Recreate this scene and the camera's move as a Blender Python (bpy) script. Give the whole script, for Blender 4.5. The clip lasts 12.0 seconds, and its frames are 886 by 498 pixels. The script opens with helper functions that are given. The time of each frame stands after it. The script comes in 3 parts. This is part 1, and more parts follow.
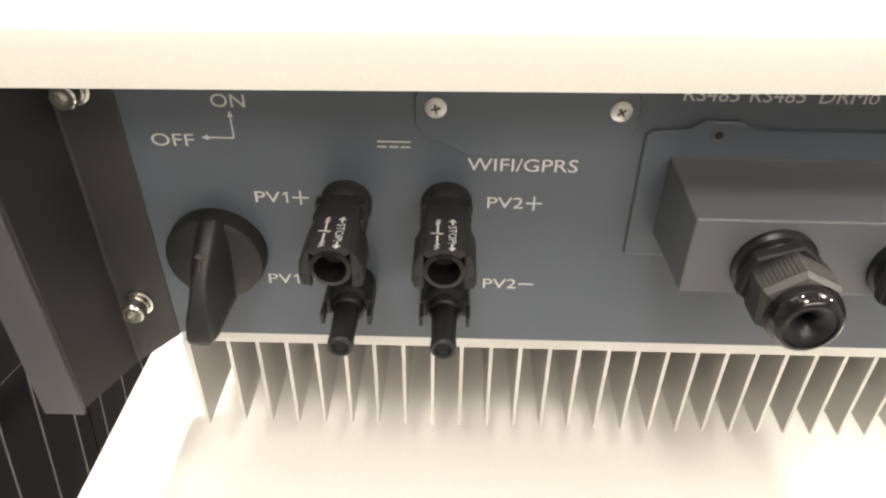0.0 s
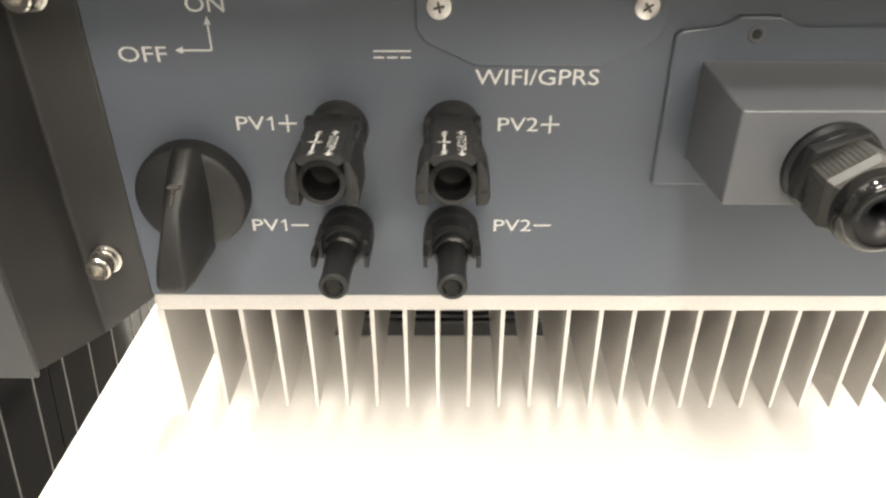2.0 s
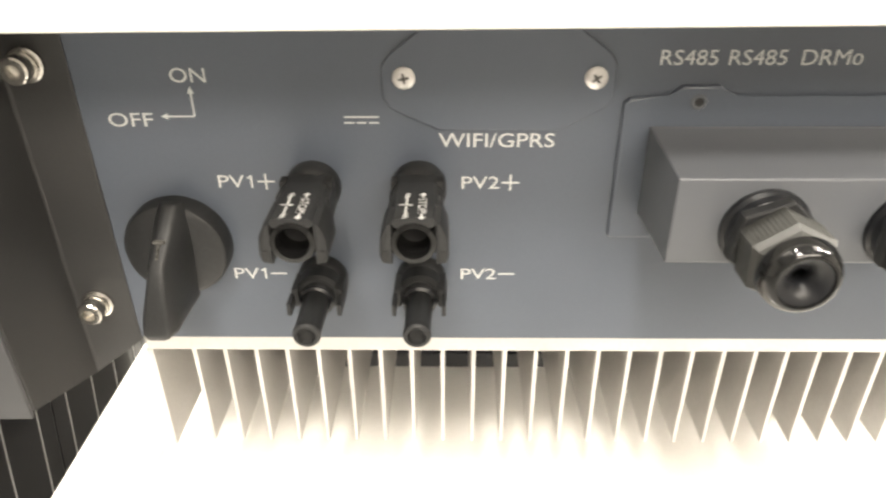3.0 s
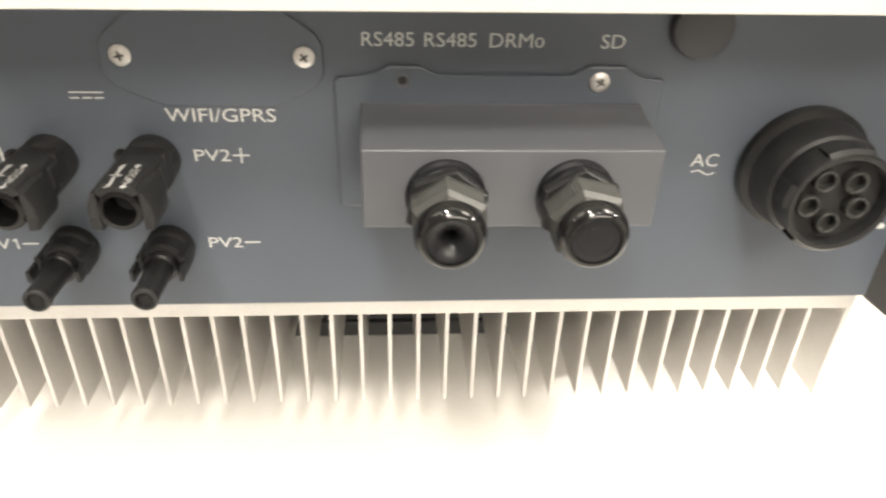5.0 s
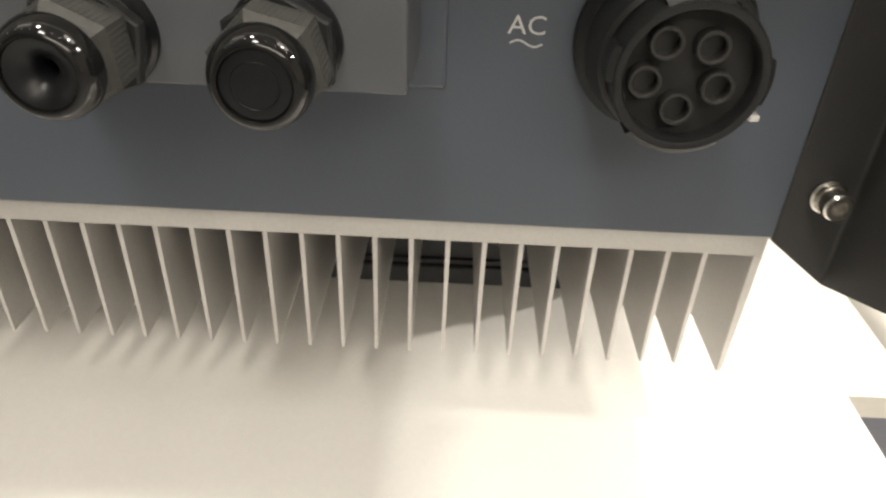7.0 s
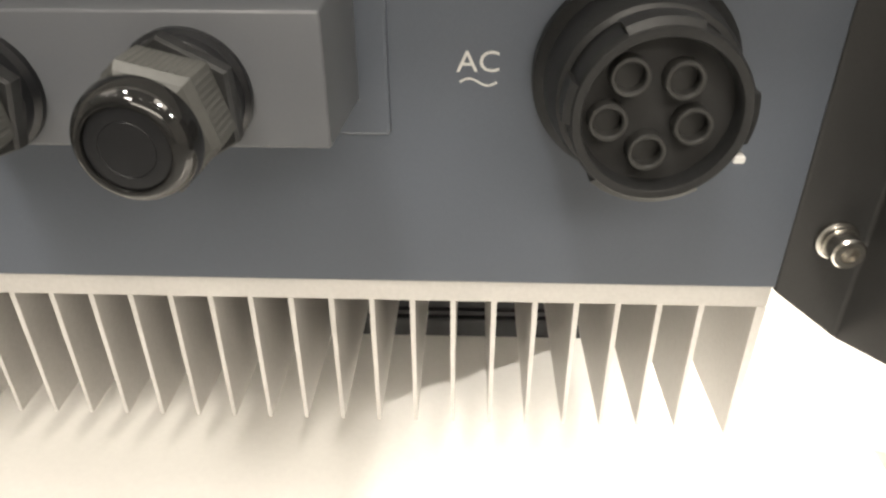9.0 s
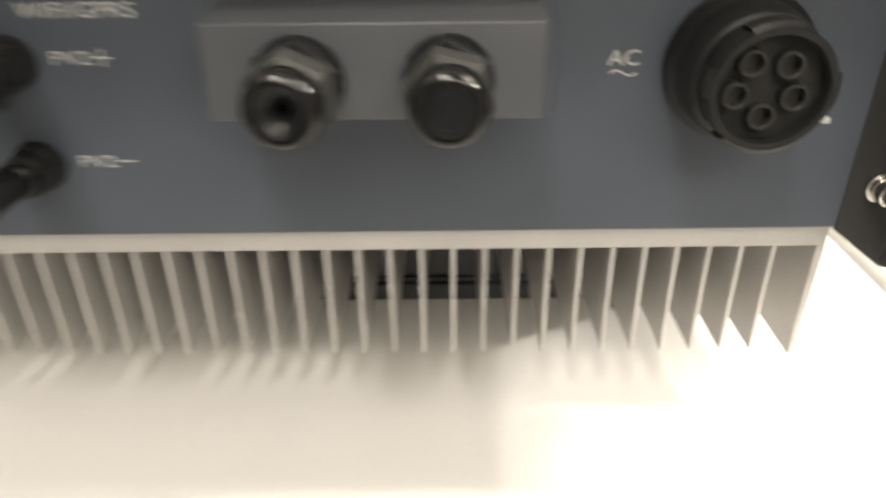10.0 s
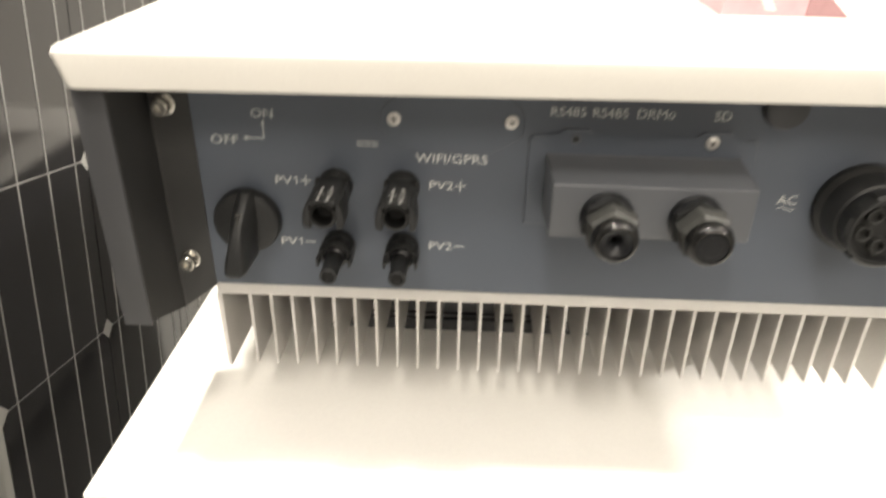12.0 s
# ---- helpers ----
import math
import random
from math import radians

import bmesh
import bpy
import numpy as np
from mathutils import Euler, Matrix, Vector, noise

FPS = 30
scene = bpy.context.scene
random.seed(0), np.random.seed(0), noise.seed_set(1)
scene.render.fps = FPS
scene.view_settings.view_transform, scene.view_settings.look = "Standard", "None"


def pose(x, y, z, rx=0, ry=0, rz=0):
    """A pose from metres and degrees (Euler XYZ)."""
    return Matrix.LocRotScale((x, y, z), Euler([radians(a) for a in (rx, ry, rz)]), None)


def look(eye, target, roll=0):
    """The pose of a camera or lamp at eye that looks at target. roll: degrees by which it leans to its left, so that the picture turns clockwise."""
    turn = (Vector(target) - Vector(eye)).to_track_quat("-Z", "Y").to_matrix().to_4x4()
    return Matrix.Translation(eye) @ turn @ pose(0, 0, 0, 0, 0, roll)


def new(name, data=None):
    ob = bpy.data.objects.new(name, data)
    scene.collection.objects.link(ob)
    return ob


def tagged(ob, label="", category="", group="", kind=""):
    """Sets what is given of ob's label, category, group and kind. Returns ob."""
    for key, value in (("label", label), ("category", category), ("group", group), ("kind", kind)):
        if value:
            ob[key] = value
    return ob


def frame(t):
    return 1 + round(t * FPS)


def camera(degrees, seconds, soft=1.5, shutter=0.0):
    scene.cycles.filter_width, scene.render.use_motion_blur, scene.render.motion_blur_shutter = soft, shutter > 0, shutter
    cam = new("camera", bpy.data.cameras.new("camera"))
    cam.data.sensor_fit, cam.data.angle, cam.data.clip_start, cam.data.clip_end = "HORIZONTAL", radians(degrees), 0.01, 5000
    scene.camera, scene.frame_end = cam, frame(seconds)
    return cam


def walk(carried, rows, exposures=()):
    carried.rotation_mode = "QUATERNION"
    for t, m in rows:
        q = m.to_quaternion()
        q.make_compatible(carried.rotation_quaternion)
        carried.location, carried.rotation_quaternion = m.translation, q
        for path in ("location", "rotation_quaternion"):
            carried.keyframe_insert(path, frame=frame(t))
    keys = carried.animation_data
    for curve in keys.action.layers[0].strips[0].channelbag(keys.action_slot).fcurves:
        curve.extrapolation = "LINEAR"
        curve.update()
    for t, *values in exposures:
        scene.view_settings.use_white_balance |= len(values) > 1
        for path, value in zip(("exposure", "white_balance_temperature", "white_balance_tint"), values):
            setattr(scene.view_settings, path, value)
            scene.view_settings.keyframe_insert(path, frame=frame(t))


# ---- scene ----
cam = camera(63.9, 12.0, 2.3, 0.7)
PATH = [
    (0, (-0.083, -0.198, 1.121), (-0.112, 1.424, -0.048), 0.7),
    (0.5, (-0.083, -0.202, 1.122), (-0.101, 1.422, -0.045), 0.7),
    (1, (-0.087, -0.201, 1.108), (-0.122, 1.437, -0.039), 0.6),
    (1.5, (-0.095, -0.196, 1.072), (-0.149, 1.517, 0.042), -0.6),
    (2, (-0.087, -0.196, 1.074), (-0.098, 1.514, 0.036), -0.1),
    (2.5, (-0.084, -0.197, 1.09), (-0.114, 1.51, 0.049), -0.4),
    (2.7, (-0.081, -0.199, 1.091), (-0.118, 1.528, 0.083), -0.4),
    (4.3, (-0.031, -0.216, 1.098), (0.051, 1.486, 0.052), 1.1),
    (4.5, (-0.022, -0.219, 1.097), (0.062, 1.482, 0.047), 1.6),
    (5, (-0.006, -0.221, 1.097), (0.127, 1.476, 0.047), 1.9),
    (5.5, (0.004, -0.231, 1.093), (0.166, 1.49, 0.088), 2.1),
    (6, (0.022, -0.228, 1.089), (0.188, 1.497, 0.091), 1.2),
    (6.5, (0.069, -0.197, 1.063), (0.21, 1.528, 0.061), 2.2),
    (7, (0.084, -0.182, 1.046), (0.077, 1.492, -0.049), 2.7),
    (7.5, (0.093, -0.168, 1.048), (-0.012, 1.533, 0.001), -0.0),
    (7.7, (0.095, -0.161, 1.051), (-0.05, 1.536, 0.003), -0.5),
    (9.3, (0.1, -0.158, 1.037), (0.05, 1.561, 0.014), 0.1),
    (9.5, (0.095, -0.17, 1.035), (0.05, 1.536, -0.008), 0.3),
    (10, (0.047, -0.217, 1.052), (0.039, 1.525, 0.069), -0.7),
    (10.5, (-0.008, -0.273, 1.077), (0.01, 1.472, 0.1), 1.3),
    (11, (-0.041, -0.312, 1.109), (-0.087, 1.396, 0.07), 1.2),
    (11.5, (-0.064, -0.324, 1.098), (-0.148, 1.464, 0.207), 1.7),
    (12, (-0.054, -0.322, 1.136), (-0.114, 1.437, 0.186), 1.1),
]
# the clip's camera sets its exposure anew as it moves: seconds, stops
EXPOSURES = [(0, 0.37), (0.5, 0.42), (1.0, 0.45), (1.5, 0.55), (2.0, 0.85), (2.5, 1.2), (4.5, 0.85), (5.0, 0.83), (5.5, 0.8), (6.0, 0.75), (6.5, 0.22), (7.0, -0.3), (7.5, -0.4), (9.3, 0.45), (9.5, 0.43), (10.0, -0.05), (10.5, 0.05), (11.0, 0.1), (11.5, 0.15), (12.0, 0.2)]
walk(cam, [(t, look(eye, target, roll)) for t, eye, target, roll in PATH], EXPOSURES)

# ---- light ----
world = bpy.data.worlds.new("hall_world")
scene.world = world
world.use_nodes = True
world.node_tree.nodes["Background"].inputs[0].default_value = (1.0, 0.93, 0.84, 1)
world.node_tree.nodes["Background"].inputs[1].default_value = 0.25
scene.view_settings.exposure = 0.0

CEILING, FLOOR = 3.30, -0.08
TRACK = -0.05  # the lamp track runs along x right over the front edge of the cover
SPOTS = [  # x, y, z, power: track lamps over the display
    (3.40, TRACK, 3.10, 420), (1.60, TRACK, 3.10, 220), (-0.45, TRACK, 3.10, 230), (-0.27, -1.20, 3.10, 125)]
for x, y, z, power in SPOTS:
    lamp = bpy.data.lights.new("spot", "SPOT")
    lamp.energy, lamp.color, lamp.shadow_soft_size = power, (1.0, 0.935, 0.83), 0.22 if y != TRACK else 0.12 if x > 3 else 0.05
    lamp.spot_size, lamp.spot_blend = radians(70), 0.6
    new("spot_light", lamp).matrix_world = look((x, y, z), (0.0, 0.05, 0.9))
# a low floodlight on a stand beside the stall, shining in under the fins
FLOOD = (1.95, 1.12, 1.28)
lamp = bpy.data.lights.new("flood", "SPOT")
lamp.energy, lamp.color, lamp.shadow_soft_size = 380, (1.0, 0.94, 0.86), 0.025
lamp.spot_size, lamp.spot_blend = radians(13), 0.4
new("flood_light", lamp).matrix_world = look(FLOOD, (0.16, 0.02, 0.85))
# x, y, length, width, power: broad unseen fill lights added under the ceiling
FILLS = [(1.2, -3.1, 3.4, 1.4, 155), (-1.6, 0.4, 1.2, 1.2, 14), (1.8, 0.4, 1.2, 1.2, 45)]
for x, y, long, wide, power in FILLS:
    lamp = bpy.data.lights.new("panel", "AREA")
    lamp.shape, lamp.size, lamp.size_y = "RECTANGLE", long, wide
    lamp.energy, lamp.color = power, (1.0, 0.90, 0.77)
    new("ceiling_panel_light", lamp).matrix_world = pose(x, y, CEILING - 0.06)


# ---- materials ----
def material(name, colour, rough, metal=0.0, grain=0.0, scale=400.0, stain=0.0, stain_scale=12.0, bump=0.0, coat=0.0, spec=0.5, rough_var=0.08, per_piece=0.0):
    """Two scales of variation: fine grain and broad stains; fine relief."""
    m = bpy.data.materials.new(name)
    m.use_nodes = True
    nt = m.node_tree
    n, k = nt.nodes, nt.links.new
    b = n["Principled BSDF"]
    b.inputs["Metallic"].default_value = metal
    b.inputs["Specular IOR Level"].default_value = spec
    b.inputs["Coat Weight"].default_value = coat
    b.inputs["Coat Roughness"].default_value = 0.04
    tc = n.new("ShaderNodeTexCoord")
    fine, broad = n.new("ShaderNodeTexNoise"), n.new("ShaderNodeTexNoise")
    for tex, s, d in ((fine, scale, 3), (broad, stain_scale, 5)):
        tex.inputs["Scale"].default_value, tex.inputs["Detail"].default_value = s, d
        k(tc.outputs["Object"], tex.inputs["Vector"])
    def ramp(tex, amount):
        r = n.new("ShaderNodeMapRange")
        r.inputs["From Min"].default_value, r.inputs["From Max"].default_value = 0.3, 0.7
        r.inputs["To Min"].default_value, r.inputs["To Max"].default_value = 1 - amount, 1 + amount
        k(tex.outputs["Fac"], r.inputs["Value"])
        return r.outputs["Result"]
    mul = n.new("ShaderNodeMath")
    mul.operation = "MULTIPLY"
    k(ramp(fine, grain), mul.inputs[0])
    k(ramp(broad, stain), mul.inputs[1])
    out = mul.outputs[0]
    if per_piece:
        info, r = n.new("ShaderNodeObjectInfo"), n.new("ShaderNodeMapRange")
        r.inputs["To Min"].default_value, r.inputs["To Max"].default_value = 1 - per_piece, 1 + per_piece
        k(info.outputs["Random"], r.inputs["Value"])
        m2 = n.new("ShaderNodeMath")
        m2.operation = "MULTIPLY"
        k(out, m2.inputs[0])
        k(r.outputs["Result"], m2.inputs[1])
        out = m2.outputs[0]
    vec = n.new("ShaderNodeVectorMath")
    vec.operation = "SCALE"
    vec.inputs[0].default_value = colour
    k(out, vec.inputs["Scale"])
    k(vec.outputs["Vector"], b.inputs["Base Color"])
    rr = n.new("ShaderNodeMapRange")
    rr.inputs["To Min"].default_value, rr.inputs["To Max"].default_value = max(0.02, rough - rough_var), min(1, rough + rough_var)
    k(broad.outputs["Fac"], rr.inputs["Value"])
    k(rr.outputs["Result"], b.inputs["Roughness"])
    if bump:
        bp = n.new("ShaderNodeBump")
        bp.inputs["Strength"].default_value, bp.inputs["Distance"].default_value = bump, 0.0004
        k(fine.outputs["Fac"], bp.inputs["Height"])
        k(bp.outputs["Normal"], b.inputs["Normal"])
    return m


def glowing(name, colour, strength):
    m = bpy.data.materials.new(name)
    m.use_nodes = True
    b = m.node_tree.nodes["Principled BSDF"]
    b.inputs["Base Color"].default_value = (0.9, 0.9, 0.9, 1)
    b.inputs["Emission Color"].default_value = (*colour, 1)
    b.inputs["Emission Strength"].default_value = strength
    return m


WHITE_COAT = material("white_powder_coat", (0.68, 0.66, 0.62), 0.42, grain=0.02, scale=900, stain=0.02, bump=0.12)
ANTHRACITE = material("anthracite_powder_coat", (0.074, 0.086, 0.108), 0.38, grain=0.03, scale=1800, stain=0.05, stain_scale=14, bump=0.06)
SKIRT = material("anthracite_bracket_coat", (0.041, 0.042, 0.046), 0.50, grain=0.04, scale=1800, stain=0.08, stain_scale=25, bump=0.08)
# the bracket's folded sheet, about half as bright as its flange
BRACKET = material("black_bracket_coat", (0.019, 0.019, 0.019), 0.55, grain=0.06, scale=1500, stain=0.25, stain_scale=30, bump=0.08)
GLAND_BOX = material("warm_grey_coat", (0.086, 0.091, 0.101), 0.36, grain=0.03, scale=1800, stain=0.07, stain_scale=20, bump=0.05)
ALUMINIUM = material("anodised_aluminium", (0.57, 0.555, 0.535), 0.42, metal=0.35, grain=0.04, scale=700, stain=0.05, stain_scale=30, bump=0.08, per_piece=0.04)
BLACK = material("black_nylon", (0.018, 0.0185, 0.019), 0.46, grain=0.15, scale=900, stain=0.15, stain_scale=60, bump=0.15, spec=0.3)
BLACK_GLOSS = material("glossy_black_nylon", (0.006, 0.006, 0.006), 0.06, stain=0.1, grain=0.05, rough_var=0.03, spec=0.4)
OLIVE = material("worn_black_nylon", (0.028, 0.028, 0.026), 0.46, grain=0.12, scale=700, stain=0.18, stain_scale=80, bump=0.15, spec=0.3)
SOCKET = material("dull_black_nylon", (0.022, 0.022, 0.021), 0.5, grain=0.1, stain=0.15, stain_scale=90)
RUBBER = material("dark_rubber", (0.008, 0.0085, 0.010), 0.32, spec=0.3, grain=0.1, stain=0.2, stain_scale=90)
STEEL = material("stainless_steel", (0.62, 0.60, 0.56), 0.24, metal=1.0, grain=0.05, stain=0.08, stain_scale=120)
ZINC = material("zinc_screw", (0.62, 0.60, 0.58), 0.38, metal=0.75, grain=0.08, scale=1500, stain=0.1, stain_scale=200)
MARK = material("grey_pointer_paint", (0.07, 0.068, 0.062), 0.5, grain=0.1)
SLOT = material("grimy_slot", (0.06, 0.055, 0.05), 0.6, grain=0.1)
# near-black that paints the shade in holes and latch windows; one screw too
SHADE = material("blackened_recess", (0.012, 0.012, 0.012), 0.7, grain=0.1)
PRINT = material("white_print", (0.52, 0.52, 0.51), 0.5, grain=0.04, scale=1500, stain=0.04, stain_scale=80)
LAMINATE = material("white_laminate", (0.82, 0.80, 0.76), 0.20, grain=0.015, scale=500, stain=0.025, stain_scale=6, bump=0.05)
CREAM = material("cream_laminate", (0.52, 0.50, 0.46), 0.45, grain=0.02, stain=0.05, stain_scale=8)
GREY_BOARD = material("grey_board", (0.13, 0.135, 0.16), 0.55, grain=0.05, stain=0.06)
RAIL = material("black_steel_rail", (0.050, 0.052, 0.056), 0.45, grain=0.1, stain=0.12, stain_scale=40)
CELL = material("monocrystalline_cell", (0.010, 0.010, 0.012), 0.10, grain=0.25, scale=300, stain=0.35, stain_scale=9, rough_var=0.05, per_piece=0.15, spec=0.8)
BACKSHEET = material("white_backsheet", (0.50, 0.50, 0.48), 0.2, stain=0.06, coat=0.4)
BUSBAR = material("silver_busbar", (0.40, 0.40, 0.39), 0.35, metal=0.5, stain=0.1, stain_scale=40)
FRAME = material("silver_panel_frame", (0.60, 0.60, 0.58), 0.38, metal=0.8, grain=0.04, stain=0.06)
PINK = material("pink_card", (0.56, 0.33, 0.36), 0.35, grain=0.04, stain=0.15, stain_scale=40)
PINK_DARK = material("dusky_pink_card", (0.30, 0.17, 0.18), 0.5, grain=0.04, stain=0.12, stain_scale=40)
PINK_PALE = material("pale_pink_band", (0.80, 0.62, 0.62), 0.35, stain=0.08)
CARPET = material("pale_grey_carpet", (0.40, 0.40, 0.39), 0.9, grain=0.3, scale=350, stain=0.12, stain_scale=3, bump=0.5)
WALL_PAINT = material("pale_wall_paint", (0.72, 0.70, 0.66), 0.7, grain=0.03, stain=0.05, stain_scale=2)
DIM_PAINT = material("grey_wall_paint", (0.35, 0.35, 0.35), 0.8, grain=0.04, stain=0.08, stain_scale=2)
CEIL_PAINT = material("grey_ceiling_paint", (0.42, 0.42, 0.42), 0.8, grain=0.04, stain=0.05, stain_scale=1)
LED = glowing("led_lens", (1.0, 0.95, 0.86), 110.0)

# ---- mesh helpers ----
AT = {}  # world place of each thing and part


def thing(name, place, label, category, group="", kind=""):
    ob = new(name)
    ob.empty_display_size = 0.02
    ob.location = place
    AT[ob] = Vector(place)
    return tagged(ob, label, category, group, kind)


def part(name, bm, mat, parent=None, label="", smooth=False):
    """Link a bmesh in world coordinates as one mesh object, under its thing or part."""
    bmesh.ops.recalc_face_normals(bm, faces=bm.faces)
    lo = Vector([min(v.co[i] for v in bm.verts) for i in range(3)])
    hi = Vector([max(v.co[i] for v in bm.verts) for i in range(3)])
    c = (lo + hi) / 2
    bmesh.ops.translate(bm, verts=bm.verts, vec=-c)
    me = bpy.data.meshes.new(name)
    if smooth:
        for f in bm.faces:
            f.smooth = True
        for e in bm.edges:
            if len(e.link_faces) == 2 and e.calc_face_angle() > radians(32):
                e.smooth = False
    bm.to_mesh(me)
    bm.free()
    me.materials.append(mat)
    ob = new(name, me)
    place_under(ob, c, parent)
    if label:
        ob["label"] = label
    return ob


def place_under(ob, c, parent):
    AT[ob] = Vector(c)
    ob.location = c
    if parent:
        ob.parent = parent
        ob.location = Vector(c) - AT[parent]


def again(src, c, parent, rot=None):
    """One more object on the same mesh, with its middle at c."""
    ob = new(src.name.split(".")[0], src.data)
    place_under(ob, c, parent)
    if rot:
        ob.rotation_euler = rot
    if "label" in src:
        ob["label"] = src["label"]
    return ob


def block(x0, x1, y0, y1, z0, z1, bevel=0.0, seg=2, bm=None):
    bm = bm or bmesh.new()
    g = bmesh.ops.create_cube(bm, size=1)
    vs = g["verts"]
    bmesh.ops.scale(bm, vec=(x1 - x0, y1 - y0, z1 - z0), verts=vs)
    bmesh.ops.translate(bm, vec=((x0 + x1) / 2, (y0 + y1) / 2, (z0 + z1) / 2), verts=vs)
    if bevel:
        es = list({e for v in vs for e in v.link_edges})
        bmesh.ops.bevel(bm, geom=es, offset=bevel, segments=seg, profile=0.5, affect="EDGES")
    return bm


def prism(points, y0, y1, bevel=0.0, bm=None):
    """A polygon in x, z drawn out from y0 (front) to y1."""
    bm = bm or bmesh.new()
    front = [bm.verts.new((x, y0, z)) for x, z in points]
    back = [bm.verts.new((x, y1, z)) for x, z in points]
    ff = bm.faces.new(front)
    bm.faces.new(back[::-1])
    n = len(points)
    for i in range(n):
        bm.faces.new((front[i], back[i], back[(i + 1) % n], front[(i + 1) % n]))
    if bevel:
        bmesh.ops.bevel(bm, geom=list(ff.edges), offset=bevel, segments=2, profile=0.5, affect="EDGES")
    return bm


def lathe(cx, cz, profile, seg=40, bm=None, turn=0.0):
    """Rings (radius, y) round an axis along y through cx, cz; a radius of 0 closes an end."""
    bm = bm or bmesh.new()
    rings = []
    for r, y in profile:
        if r <= 0:
            rings.append([bm.verts.new((cx, y, cz))])
        else:
            rings.append([bm.verts.new((cx + r * math.cos(turn + 2 * math.pi * i / seg), y, cz + r * math.sin(turn + 2 * math.pi * i / seg))) for i in range(seg)])
    for a, b in zip(rings, rings[1:]):
        for i in range(seg):
            j = (i + 1) % seg
            if len(a) == 1:
                bm.faces.new((a[0], b[j], b[i]))
            elif len(b) == 1:
                bm.faces.new((a[i], a[j], b[0]))
            else:
                bm.faces.new((a[i], a[j], b[j], b[i]))
    return bm


def rounded(x0, x1, z0, z1, r, seg=6):
    pts = []
    for cx, cz, a in ((x1 - r, z1 - r, 0), (x0 + r, z1 - r, 90), (x0 + r, z0 + r, 180), (x1 - r, z0 + r, 270)):
        for i in range(seg + 1):
            t = radians(a + 90 * i / seg)
            pts.append((cx + r * math.cos(t), cz + r * math.sin(t)))
    return pts


def word(name, text, x0, x1, z0, height, parent, y=-0.0002):
    """White printed characters on the panel, from x0 to x1 with their foot at z0."""
    cu = bpy.data.curves.new(name, "FONT")
    cu.body, cu.size, cu.resolution_u = text, 1.0, 3
    tmp = new(name, cu)
    bpy.context.view_layer.update()
    me = bpy.data.meshes.new_from_object(tmp.evaluated_get(bpy.context.evaluated_depsgraph_get()))
    bpy.data.objects.remove(tmp)
    bpy.data.curves.remove(cu)
    bm = bmesh.new()
    bm.from_mesh(me)
    bpy.data.meshes.remove(me)
    xs, ys = [v.co.x for v in bm.verts], [v.co.y for v in bm.verts]
    ax, ay = min(xs), min(ys)
    sx, sy = (x1 - x0) / (max(xs) - ax), height / (max(ys) - ay)
    for v in bm.verts:
        v.co = (x0 + (v.co.x - ax) * sx, y, z0 + (v.co.y - ay) * sy)
    me_part = part(name, bm, PRINT, parent)
    return me_part


def bar(x0, z0, x1, z1, w, bm=None, y=-0.0002):
    """A printed stroke on the panel."""
    bm = bm or bmesh.new()
    d = Vector((x1 - x0, z1 - z0)).normalized()
    n = Vector((-d.y, d.x)) * w / 2
    bm.faces.new([bm.verts.new((x, y, z)) for x, z in ((x0 + n.x, z0 + n.y), (x0 - n.x, z0 - n.y), (x1 - n.x, z1 - n.y), (x1 + n.x, z1 + n.y))])
    return bm


def head(x, z, dx, dz, s, bm, y=-0.0002):
    n = (-dz, dx)
    bm.faces.new([bm.verts.new((a, y, b)) for a, b in ((x + dx * s, z + dz * s), (x + n[0] * s * 0.45, z + n[1] * s * 0.45), (x - n[0] * s * 0.45, z - n[1] * s * 0.45))])
    return bm


# ---- the hall ----
HX, HY0, HY1 = 4.4, -4.2, 1.50
tagged(part("floor", block(-HX, HX, HY0, HY1, FLOOR - 0.1, FLOOR), CARPET), "pale grey exhibition hall carpet floor", "floor", kind="structure")
tagged(part("ceiling", block(-HX, HX, HY0, HY1, CEILING, CEILING + 0.1), CEIL_PAINT), "grey painted hall ceiling", "ceiling", kind="structure")
# unseen walls close the hall; the south one is greyed to dim reflections
for nm, b in (("wall_north", (-HX, HX, HY1, HY1 + 0.1)), ("wall_south", (-HX, HX, HY0 - 0.1, HY0)), ("wall_east", (HX, HX + 0.1, HY0 - 0.1, HY1 + 0.1)), ("wall_west", (-HX - 0.1, -HX, HY0 - 0.1, HY1 + 0.1))):
    tagged(part(nm, block(*b, FLOOR - 0.1, CEILING + 0.1), DIM_PAINT if nm == "wall_south" else WALL_PAINT), "unseen hall wall, greyed to dim reflections" if nm == "wall_south" else "pale painted hall wall", "wall", kind="structure")

# ---- display plinth ----
TOP = 0.85
plinth = thing("display_plinth", (0, 0.2, FLOOR), "white laminate display plinth under the inverter", "plinth")
part("plinth_top", block(-0.245, 0.246, -0.070, 0.56, TOP - 0.25, TOP, 0.0008, 1), LAMINATE, plinth)
part("front_panel", block(-0.242, 0.245, -0.069, -0.051, FLOOR, TOP - 0.25), LAMINATE, plinth)
part("back_panel", block(-0.242, 0.245, 0.541, 0.559, FLOOR, TOP - 0.25), LAMINATE, plinth)
part("side_panel", block(-0.242, -0.224, -0.051, 0.541, FLOOR, TOP - 0.25), LAMINATE, plinth)
part("side_panel", block(0.227, 0.245, -0.051, 0.541, FLOOR, TOP - 0.25), LAMINATE, plinth)

